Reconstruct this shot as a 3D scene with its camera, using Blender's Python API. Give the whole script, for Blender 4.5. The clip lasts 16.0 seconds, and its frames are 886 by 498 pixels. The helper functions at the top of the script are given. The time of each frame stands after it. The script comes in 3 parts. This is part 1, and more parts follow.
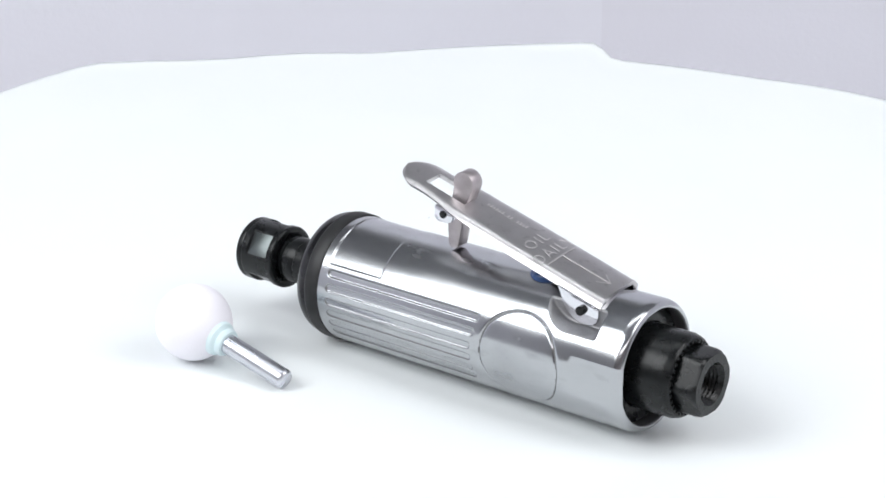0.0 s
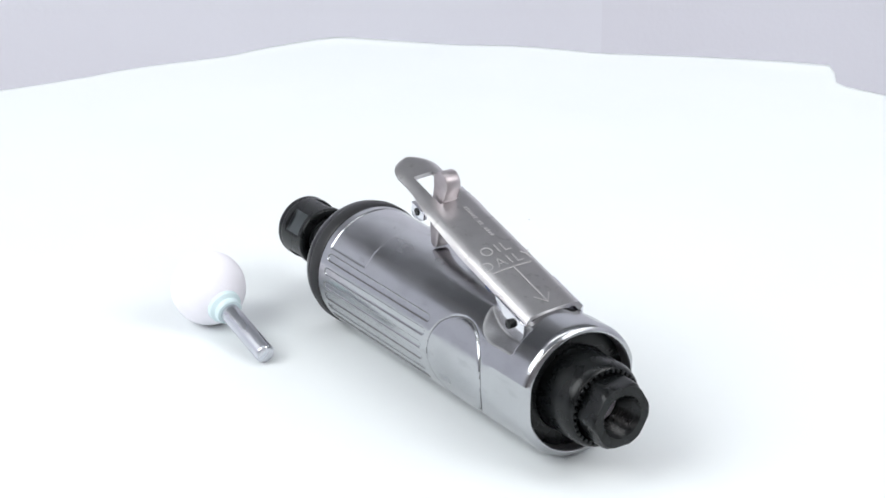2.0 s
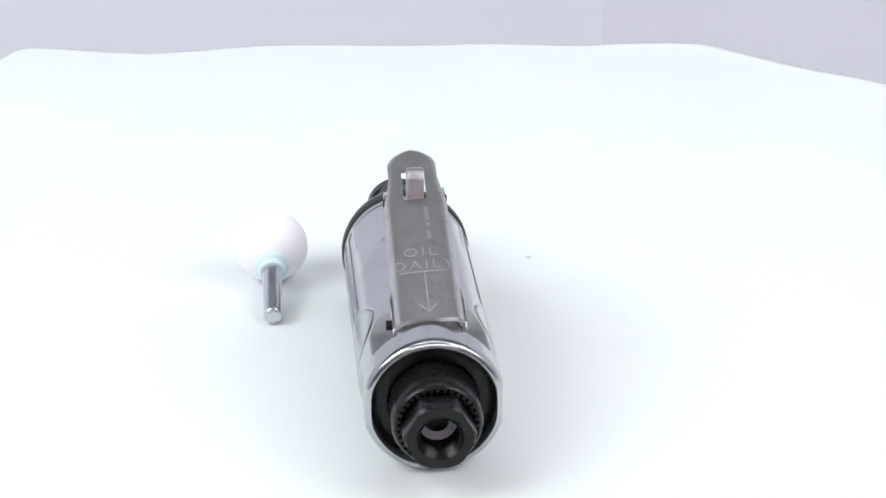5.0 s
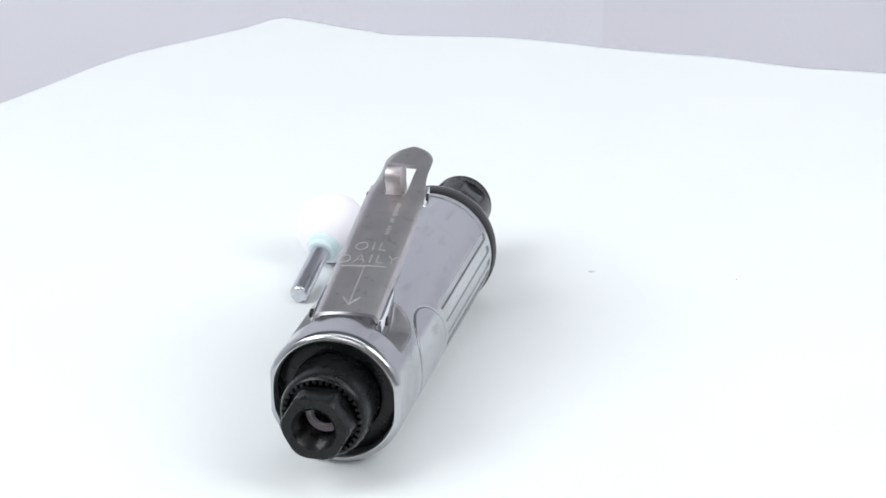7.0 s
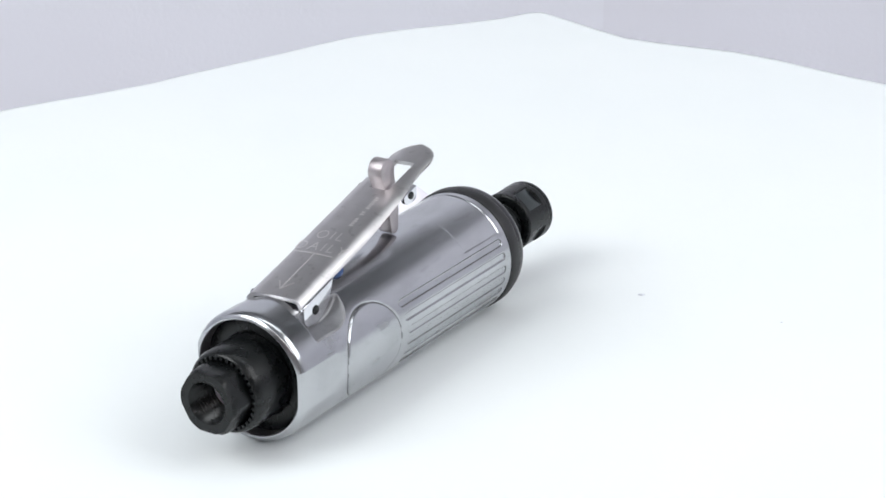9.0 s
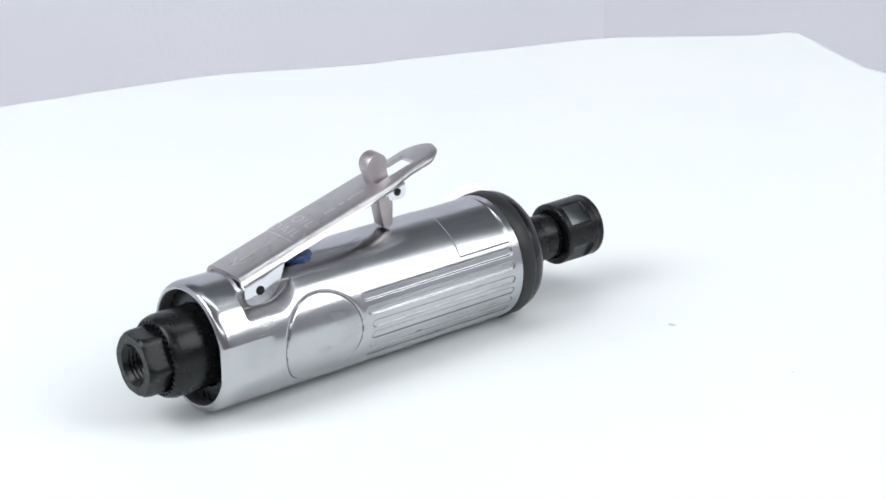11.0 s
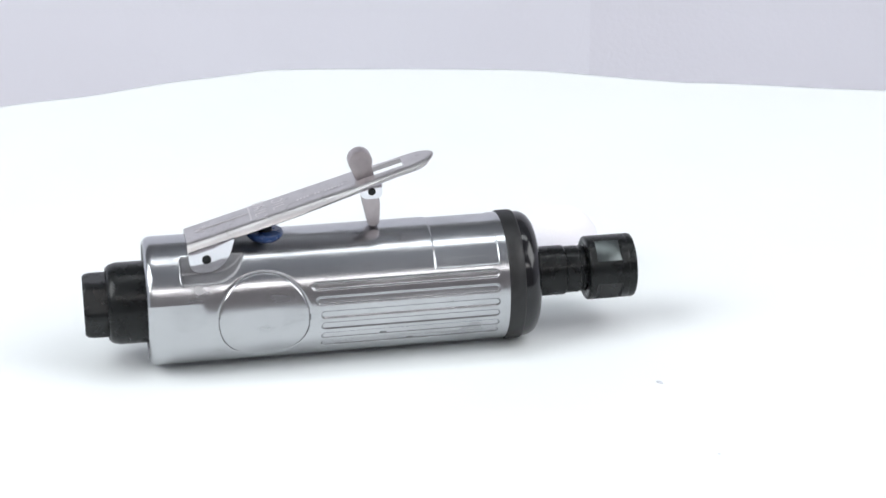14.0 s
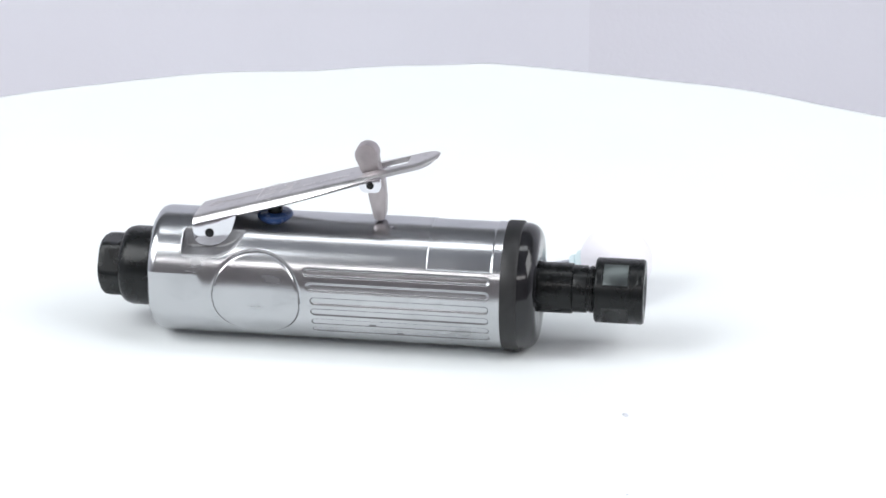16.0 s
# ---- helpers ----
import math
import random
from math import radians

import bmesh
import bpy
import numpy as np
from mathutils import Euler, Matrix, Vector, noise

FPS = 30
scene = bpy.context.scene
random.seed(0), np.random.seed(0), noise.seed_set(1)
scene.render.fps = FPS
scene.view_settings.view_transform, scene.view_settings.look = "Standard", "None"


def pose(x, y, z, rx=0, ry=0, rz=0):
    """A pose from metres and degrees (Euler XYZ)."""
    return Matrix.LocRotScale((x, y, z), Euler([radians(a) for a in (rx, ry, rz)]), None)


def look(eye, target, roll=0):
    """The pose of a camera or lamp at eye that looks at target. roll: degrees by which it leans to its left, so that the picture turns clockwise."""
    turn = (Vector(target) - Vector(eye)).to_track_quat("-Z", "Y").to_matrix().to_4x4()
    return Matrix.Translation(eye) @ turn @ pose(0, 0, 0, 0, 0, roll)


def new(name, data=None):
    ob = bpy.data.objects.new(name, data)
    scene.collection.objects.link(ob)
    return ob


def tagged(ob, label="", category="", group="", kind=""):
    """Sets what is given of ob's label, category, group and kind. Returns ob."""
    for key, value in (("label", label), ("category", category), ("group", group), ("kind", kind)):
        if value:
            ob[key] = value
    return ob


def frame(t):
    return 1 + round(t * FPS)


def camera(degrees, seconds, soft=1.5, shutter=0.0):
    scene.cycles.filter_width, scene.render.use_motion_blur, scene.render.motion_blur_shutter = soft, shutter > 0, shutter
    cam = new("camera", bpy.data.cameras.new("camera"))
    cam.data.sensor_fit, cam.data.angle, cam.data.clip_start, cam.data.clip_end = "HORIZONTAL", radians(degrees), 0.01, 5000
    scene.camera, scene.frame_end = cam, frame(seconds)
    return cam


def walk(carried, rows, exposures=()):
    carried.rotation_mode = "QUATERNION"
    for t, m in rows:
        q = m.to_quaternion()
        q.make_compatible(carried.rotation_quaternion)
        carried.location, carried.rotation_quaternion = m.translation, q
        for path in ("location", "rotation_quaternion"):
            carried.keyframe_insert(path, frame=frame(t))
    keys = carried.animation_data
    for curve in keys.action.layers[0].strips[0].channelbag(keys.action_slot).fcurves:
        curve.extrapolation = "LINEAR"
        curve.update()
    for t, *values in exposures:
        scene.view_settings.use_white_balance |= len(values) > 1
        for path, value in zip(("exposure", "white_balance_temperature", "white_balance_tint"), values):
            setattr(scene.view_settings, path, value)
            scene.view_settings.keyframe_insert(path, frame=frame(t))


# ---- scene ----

# Units in the things below are millimetres (MM), the world is in metres.
MM = 0.001

# ---------------------------------------------------------------- camera
# A fixed camera looks down on a slowly turning table; it is nudged once, at about 11.6 s.
EYE = (0.0, -0.5997, 0.2798)


def view(pan=0.0, tilt=0.0):
    """The camera's pose: pan to the right and tilt up, in degrees."""
    return pose(*EYE, 90 - 22.576 + tilt, 0, -pan) @ pose(0, 0, 0, 0, 0, -0.53)


cam = camera(22.80, 16.0, soft=1.6)
walk(cam, [
    (0.0, view(0.206, 0.124)), (1.0, view(0.205, 0.091)), (2.0, view(0.204, 0.059)), (3.0, view(0.190, 0.036)),
    (4.0, view(0.178, 0.017)), (6.5, view(0.176, -0.015)), (8.0, view(0.172, -0.024)), (9.0, view(0.164, -0.023)),
    (11.3, view(0.155, -0.010)), (11.5, view(0.192, 0.045)), (11.8, view(0.375, 0.165)), (12.1, view(0.420, 0.193)),
    (12.5, view(0.475, 0.187)),
    (14.0, view(0.526, 0.182)), (16.0, view(0.543, 0.187)),
], exposures=[(0.0, -0.11, 6455, 10), (3.0, -0.10, 6445, 9), (7.0, -0.15, 6430, 9), (9.2, -0.16, 6430, 9), (12.0, -0.13, 6430, 9), (16.0, -0.06, 6460, 10)])

# ---------------------------------------------------------------- the turning of the table (seconds, degrees)
TURN = [(0.5 * k, 62.28 - 9.459 * 0.5 * k) for k in range(33)]

# ---------------------------------------------------------------- world and light
world = bpy.data.worlds.new("studio_dark")
world.use_nodes = True
scene.world = world
world.node_tree.nodes["Background"].inputs["Color"].default_value = (0.55, 0.58, 0.66, 1)
world.node_tree.nodes["Background"].inputs["Strength"].default_value = 0.05


def area(name, m, sx, sy, watts, colour):
    data = bpy.data.lights.new(name, "AREA")
    data.shape, data.size, data.size_y, data.energy, data.color = "RECTANGLE", sx, sy, watts, colour
    ob = new(name, data)
    ob.matrix_basis = m
    return ob


# a softbox at each side, a strip over the table and a weak one behind the camera
area("left_softbox", look((-0.88, -0.42, 0.92), (0, 0.0, 0.0)), 0.80, 0.80, 13.4, (0.965, 0.99, 1.0))
area("right_softbox", look((0.90, -0.38, 0.92), (0, 0.0, 0.0)), 0.80, 0.80, 9.6, (0.98, 0.985, 0.995))
area("overhead_strip", look((0.05, 0.06, 0.95), (0.05, 0.06, 0)), 0.80, 0.15, 1.6, (0.95, 0.985, 1.0))
area("front_strip", look((0.0, -1.10, 0.86), (0, 0.0, 0.02)), 1.4, 0.14, 3.0, (1.0, 0.965, 0.96))

# ---------------------------------------------------------------- materials


def nodes_of(name, base, rough, metal=0.0):
    m = bpy.data.materials.new(name)
    m.use_nodes = True
    nt = m.node_tree
    b = nt.nodes["Principled BSDF"]
    b.inputs["Base Color"].default_value = (*base, 1)
    b.inputs["Roughness"].default_value = rough
    b.inputs["Metallic"].default_value = metal
    return m, nt, b


def noise_node(nt, scale, detail=4.0, stretch=(1, 1, 1)):
    co = nt.nodes.new("ShaderNodeTexCoord")
    mp = nt.nodes.new("ShaderNodeMapping")
    mp.inputs["Scale"].default_value = stretch
    nt.links.new(co.outputs["Object"], mp.inputs["Vector"])
    n = nt.nodes.new("ShaderNodeTexNoise")
    n.inputs["Scale"].default_value, n.inputs["Detail"].default_value = scale, detail
    nt.links.new(mp.outputs["Vector"], n.inputs["Vector"])
    return n


def vary(nt, b, socket, factor, lo, hi):
    """Maps a 0..1 factor (mostly 0.3..0.7) onto the values lo..hi of a socket."""
    r = nt.nodes.new("ShaderNodeMapRange")
    r.inputs["From Min"].default_value, r.inputs["From Max"].default_value = 0.3, 0.7
    r.inputs["To Min"].default_value, r.inputs["To Max"].default_value = lo, hi
    nt.links.new(factor, r.inputs["Value"])
    nt.links.new(r.outputs["Result"], b.inputs[socket])


def tint(nt, b, factor, a, c):
    r = nt.nodes.new("ShaderNodeValToRGB")
    r.color_ramp.elements[0].position, r.color_ramp.elements[1].position = 0.3, 0.7
    r.color_ramp.elements[0].color, r.color_ramp.elements[1].color = (*a, 1), (*c, 1)
    nt.links.new(factor, r.inputs["Fac"])
    nt.links.new(r.outputs["Color"], b.inputs["Base Color"])


def relief(nt, b, height, distance, strength=1.0):
    u = nt.nodes.new("ShaderNodeBump")
    u.inputs["Distance"].default_value, u.inputs["Strength"].default_value = distance, strength
    nt.links.new(height, u.inputs["Height"])
    nt.links.new(u.outputs["Normal"], b.inputs["Normal"])


def make_metal(name, a, c, r0, r1, scale, stretch, bump):
    m, nt, b = nodes_of(name, a, r0, 1.0)
    n = noise_node(nt, scale, 2.5, stretch)
    n2 = noise_node(nt, scale * 0.12, 3.0)
    tint(nt, b, n2.outputs["Fac"], a, c)
    vary(nt, b, "Roughness", n.outputs["Fac"], r0, r1)
    if bump:
        relief(nt, b, n.outputs["Fac"], bump)
    return m


def make_black(name, base, r0, r1, scale, bump, metal=0.0):
    m, nt, b = nodes_of(name, base, r0, metal)
    n = noise_node(nt, scale, 5.0)
    tint(nt, b, n.outputs["Fac"], tuple(v * 0.7 for v in base), tuple(v * 1.3 for v in base))
    vary(nt, b, "Roughness", n.outputs["Fac"], r0, r1)
    relief(nt, b, n.outputs["Fac"], bump)
    return m


def add_scuffs(m, scale, stretch, amount, lo=0.60, hi=0.70):
    """Sparse dull scuffs and pits: darker and rougher where a noise peaks."""
    nt = m.node_tree
    b = nt.nodes["Principled BSDF"]
    n = noise_node(nt, scale, 5.0, stretch)
    mask = nt.nodes.new("ShaderNodeMapRange")
    mask.inputs["From Min"].default_value, mask.inputs["From Max"].default_value = lo, hi
    nt.links.new(n.outputs["Fac"], mask.inputs["Value"])
    old = b.inputs["Base Color"].links[0].from_socket
    mix = nt.nodes.new("ShaderNodeMixRGB")
    mix.blend_type = "MULTIPLY"
    mix.inputs["Color2"].default_value = (amount, amount, amount, 1)
    nt.links.new(mask.outputs["Result"], mix.inputs["Fac"])
    nt.links.new(old, mix.inputs["Color1"])
    nt.links.new(mix.outputs["Color"], b.inputs["Base Color"])
    add = nt.nodes.new("ShaderNodeMath")
    add.operation = "MULTIPLY_ADD"
    add.inputs[1].default_value = 0.06
    nt.links.new(mask.outputs["Result"], add.inputs[0])
    nt.links.new(b.inputs["Roughness"].links[0].from_socket, add.inputs[2])
    nt.links.new(add.outputs["Value"], b.inputs["Roughness"])


ALU = make_metal("polished_cast_aluminium", (0.44, 0.45, 0.468), (0.52, 0.528, 0.543), 0.15, 0.22, 130, (0.35, 1, 1), 0.00002)
CAST = make_metal("rough_cast_aluminium", (0.30, 0.30, 0.31), (0.36, 0.36, 0.37), 0.50, 0.62, 1800, (1, 1, 1), 0.00002)
add_scuffs(ALU, 260, (0.35, 1, 1), 0.88)
add_scuffs(ALU, 70, (0.6, 1, 1), 0.88, 0.52, 0.66)
DARK_LINES = make_metal("dark_dull_line_metal", (0.17, 0.17, 0.175), (0.23, 0.23, 0.235), 0.45, 0.60, 1800, (1, 1, 1), 0)
STEEL = make_metal("satin_nickel_steel", (0.55, 0.533, 0.537), (0.61, 0.593, 0.597), 0.30, 0.38, 1500, (1, 1, 1), 0.000004)
add_scuffs(STEEL, 380, (1, 1, 1), 0.85)
CHROME = make_metal("bright_steel", (0.72, 0.72, 0.76), (0.78, 0.78, 0.82), 0.10, 0.16, 600, (0.2, 1, 1), 0.00001)
SHANK = make_metal("ground_steel", (0.60, 0.61, 0.66), (0.66, 0.67, 0.71), 0.24, 0.32, 300, (0.2, 1, 1), 0)
SINTER = make_metal("sintered_metal", (0.42, 0.38, 0.39), (0.50, 0.46, 0.47), 0.36, 0.50, 2200, (1, 1, 1), 0.00006)
BLACK = make_black("black_oxide_steel", (0.007, 0.008, 0.0085), 0.25, 0.31, 260, 0.0000015, 0.0)
BLACK.node_tree.nodes["Principled BSDF"].inputs["Specular IOR Level"].default_value = 0.27
GLOSSBLACK = make_black("glossy_black_paint", (0.010, 0.010, 0.012), 0.10, 0.16, 120, 0.00001)
RUBBER = make_black("black_rubber", (0.011, 0.011, 0.012), 0.44, 0.52, 600, 0.000004)
FLAT = make_metal("ground_steel_flat", (0.10, 0.112, 0.112), (0.12, 0.134, 0.134), 0.28, 0.36, 900, (1, 0.1, 1), 0.000003)
BLUE = make_black("blue_nylon", (0.03, 0.07, 0.20), 0.22, 0.32, 200, 0.00001)
ENGRAVE, _nt, _b = nodes_of("engraved_bright_line", (0.78, 0.755, 0.755), 0.42, 1.0)


def make_stone():
    m, nt, b = nodes_of("white_grinding_stone", (0.80, 0.79, 0.88), 0.85)
    n = noise_node(nt, 1400, 6.0)
    n2 = noise_node(nt, 90, 3.0)
    tint(nt, b, n2.outputs["Fac"], (0.905, 0.885, 0.95), (0.925, 0.905, 0.96))
    relief(nt, b, n.outputs["Fac"], 0.00012)
    return m


def make_sheet():
    m, nt, b = nodes_of("white_sheet", (0.86, 0.89, 0.905), 0.75)
    n = noise_node(nt, 14, 4.0)
    n2 = noise_node(nt, 260, 4.0)
    tint(nt, b, n.outputs["Fac"], (0.845, 0.88, 0.885), (0.865, 0.895, 0.90))
    relief(nt, b, n2.outputs["Fac"], 0.00006)
    return m


def make_wall(name, a, c):
    m, nt, b = nodes_of(name, a, 0.9)
    n = noise_node(nt, 3.0, 3.0)
    n2 = noise_node(nt, 300, 3.0)
    tint(nt, b, n.outputs["Fac"], a, c)
    relief(nt, b, n2.outputs["Fac"], 0.0002)
    return m


STONE, SHEET = make_stone(), make_sheet()
SCREEN = make_wall("pale_lavender_filter_seat", (0.80, 0.76, 0.84), (0.86, 0.82, 0.90))
SLEEVE, _nt, _b = nodes_of("pale_blue_resin", (0.70, 0.83, 0.86), 0.35)
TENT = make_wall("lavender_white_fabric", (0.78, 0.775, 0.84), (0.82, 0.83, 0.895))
# the tent cloth again, darkened to stand in for shade beyond the corner
TENT_SHADED = make_wall("shaded_lavender_fabric", (0.745, 0.737, 0.802), (0.80, 0.80, 0.865))
ROOM = make_wall("grey_studio_paint", (0.70, 0.70, 0.71), (0.74, 0.74, 0.75))
ROOM_DARK = make_wall("warm_grey_studio_paint", (0.50, 0.455, 0.455), (0.54, 0.495, 0.495))
ROOM_CEILING = make_wall("pale_slate_studio_paint", (0.62, 0.64, 0.665), (0.66, 0.68, 0.705))
LINT = make_black("grey_lint", (0.62, 0.64, 0.69), 0.9, 0.95, 2000, 0.0001)

# ---------------------------------------------------------------- mesh helpers


def mesh_object(name, verts, faces, material, parent=None, label="", smooth=True):
    me = bpy.data.meshes.new(name)
    me.from_pydata([tuple(v) for v in verts], [], [tuple(f) for f in faces])
    me.materials.append(material)
    if smooth:
        me.shade_smooth()
    me.update()
    ob = new(name, me)
    ob.parent = parent
    if label:
        ob["label"] = label
    return ob


def part(name, bm, material, parent=None, label="", smooth=True, angle=35):
    """Links a bmesh (in mm) as one mesh object."""
    bmesh.ops.recalc_face_normals(bm, faces=bm.faces)
    bmesh.ops.scale(bm, vec=(MM, MM, MM), verts=bm.verts)
    if smooth:
        for f in bm.faces:
            f.smooth = True
        for e in bm.edges:
            e.smooth = e.calc_face_angle(0) < radians(angle)
    me = bpy.data.meshes.new(name)
    bm.to_mesh(me)
    bm.free()
    me.materials.append(material)
    ob = new(name, me)
    ob.parent = parent
    if label:
        ob["label"] = label
    return ob


def lathe(profile, steps=96):
    """Turns (s, r) points round the x axis. Ends with r = 0 are closed by fans."""
    bm = bmesh.new()
    rings = []
    for s, r in profile:
        if r < 1e-6:
            rings.append([bm.verts.new((s, 0, 0))])
        else:
            rings.append([bm.verts.new((s, r * math.sin(2 * math.pi * k / steps), r * math.cos(2 * math.pi * k / steps))) for k in range(steps)])
    for a, b in zip(rings, rings[1:]):
        for k in range(steps):
            q = [a[k % len(a)], a[(k + 1) % len(a)], b[(k + 1) % len(b)], b[k % len(b)]]
            q = list(dict.fromkeys(q))
            if len(q) > 2:
                bm.faces.new(q)
    return bm


def prism(outline, axis_lo, axis_hi, bevel=0.0, place=None):
    """A plate from an outline in (x, z), thick from y = axis_lo to axis_hi."""
    bm = bmesh.new()
    a = [bm.verts.new((x, axis_lo, z)) for x, z in outline]
    b = [bm.verts.new((x, axis_hi, z)) for x, z in outline]
    bm.faces.new(a)
    bm.faces.new(b[::-1])
    for k in range(len(a)):
        j = (k + 1) % len(a)
        bm.faces.new((a[k], b[k], b[j], a[j]))
    bmesh.ops.recalc_face_normals(bm, faces=bm.faces)
    if bevel:
        bmesh.ops.bevel(bm, geom=[e for e in bm.edges if e.calc_face_angle(0) > radians(25)], offset=bevel, segments=2, affect="EDGES", profile=0.5)
    if place is not None:
        bm.transform(place)
    return bm


def box(x0, x1, y0, y1, z0, z1, bevel=0.0):
    return prism([(x0, z0), (x1, z0), (x1, z1), (x0, z1)], y0, y1, bevel)


def arc(cx, cz, r, a0, a1, n):
    return [(cx + r * math.cos(radians(a0 + (a1 - a0) * k / n)), cz + r * math.sin(radians(a0 + (a1 - a0) * k / n))) for k in range(n + 1)]


def smooth_step(x, a, b):
    t = np.clip((x - a) / (b - a), 0, 1)
    return t * t * (3 - 2 * t)


def turned_skin(s, alpha, radius):
    """Vertices (m) and quads of a closed skin of the radii radius[s, alpha] (mm); alpha is 0 on top, growing to -y."""
    ns, na = radius.shape
    x = np.repeat(s[:, None], na, 1)
    v = np.stack([x, -radius * np.sin(alpha)[None, :], radius * np.cos(alpha)[None, :]], -1).reshape(-1, 3) * MM
    i, k = np.meshgrid(np.arange(ns - 1), np.arange(na), indexing="ij")
    j = (k + 1) % na
    f = np.stack([i * na + k, i * na + j, (i + 1) * na + j, (i + 1) * na + k], -1).reshape(-1, 4)
    return v.tolist(), f.tolist()


# ---------------------------------------------------------------- the studio round the table


def slab(name, a, b, z0, z1, thick, material, label):
    """An upright wall from a to b in plan."""
    a, b = Vector((*a, 0)), Vector((*b, 0))
    d = (b - a).normalized()
    n = Vector((-d.y, d.x, 0)) * thick
    v = [(p.x, p.y, z) for z in (z0, z1) for p in (a, b, b + n, a + n)]
    f = [(0, 1, 2, 3), (4, 7, 6, 5), (0, 4, 5, 1), (1, 5, 6, 2), (2, 6, 7, 3), (3, 7, 4, 0)]
    return tagged(mesh_object(name, v, f, material, smooth=False), label, "wall", kind="structure")


def tent_wall():
    """One hanging fabric wall that bends softly round the corner behind the table."""
    left, corner, right = Vector((-1.15, 0.55)), Vector((0.112, 0.80)), Vector((1.15, 0.35))
    a, b = corner + (left - corner).normalized() * 0.06, corner + (right - corner).normalized() * 0.06
    near_left, near_right = Vector((-1.40, -0.55)), Vector((1.40, -0.60))
    line = [near_left + (left - near_left) * k / 12 for k in range(12)]
    line += [left + (a - left) * k / 24 for k in range(24)]
    line += [a * (1 - t) ** 2 + corner * 2 * t * (1 - t) + b * t * t for t in (k / 12 for k in range(12))]
    line += [b + (right - b) * k / 24 for k in range(24)]
    line += [right + (near_right - right) * k / 12 for k in range(13)]
    heights = [-0.45 + 1.08 * k / 30 for k in range(31)]
    verts, faces = [], []
    for back in (0.0, 0.012):
        for p in line:
            for z in heights:
                fold = 0.026 * noise.noise(Vector((p.x * 2.6, z * 2.0, 5.0)))
                verts.append((p.x, p.y + fold + back, z))
    n, h = len(line), len(heights)
    for i in range(n - 1):
        for k in range(h - 1):
            q = (i * h + k, (i + 1) * h + k, (i + 1) * h + k + 1, i * h + k + 1)
            faces.append(q)
            faces.append(tuple(v + n * h for v in reversed(q)))
    for k in (0, h - 1):
        for i in range(n - 1):
            faces.append((i * h + k, (i + 1) * h + k, (i + 1) * h + k + n * h, i * h + k + n * h))
    ob = mesh_object("wall_back", verts, faces, TENT)
    # past the corner the same cloth is coloured greyer, as painted-in shade
    ob.data.materials.append(TENT_SHADED)
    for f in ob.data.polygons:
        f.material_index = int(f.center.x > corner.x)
    return tagged(ob, "pale lavender white fabric wall of a photo tent", "wall", kind="structure")


def studio():
    tent_wall()
    for name, a, b in (("wall_north", (-2.0, 1.6), (2.0, 1.6)), ("wall_east", (2.0, 1.6), (2.0, -1.9)), ("wall_west", (-2.0, -1.9), (-2.0, 1.6))):
        slab(name, a, b, -0.45, 1.7, 0.1, ROOM, "plain grey studio wall")
    slab("wall_south", (2.0, -1.9), (-2.0, -1.9), -0.45, 1.7, 0.1, ROOM_DARK, "plain warm grey studio wall")
    for name, z, mat, cat in (("floor", -0.50, ROOM, "floor"), ("ceiling", 1.70, ROOM_CEILING, "ceiling")):
        v = [(x, y, z + dz) for dz in (0, 0.05) for x, y in ((-2.1, -2.0), (2.1, -2.0), (2.1, 1.7), (-2.1, 1.7))]
        f = [(0, 3, 2, 1), (4, 5, 6, 7), (0, 1, 5, 4), (1, 2, 6, 5), (2, 3, 7, 6), (3, 0, 4, 7)]
        tagged(mesh_object(name, v, f, mat, smooth=False), "plain grey studio " + cat, cat, kind="structure")


studio()

# ---------------------------------------------------------------- turntable and sheet

# corners of the cut sheet: bearing, extra radius, fall-off on both sides (degrees, mm)
CORNERS = [(-15.4, 59, 32, 7.3), (-8.5, 30.7, 9.2, 24), (28.9, 29.6, 72, 110), (35.7, 12.8, 9.1, 10.5), (75.3, 21.5, 19, 2), (-83.5, 11, 15, 9), (-128, 26, 22, 40), (130, 22, 40, 40), (180, 20, 40, 40)]


def sheet_radius(phi):
    r = 275.8 + 1.2 * math.sin(radians(phi * 9)) + 1.0 * math.sin(radians(phi * 23 + 40))
    for c, extra, lo, hi in CORNERS:
        d = (phi - c + 180) % 360 - 180
        w = lo if d < 0 else hi
        r += extra * max(0.0, 1 - abs(d) / w) ** 1.15
    return r


def sheet_lip(phi):
    """How far the cut edge curls up, in mm."""
    def bump(c, w):
        return math.exp(-((phi - c) / w) ** 2)
    return 0.2 + 1.2 * bump(36, 8) + 1.4 * bump(73, 5) + 0.4 * bump(54, 8)


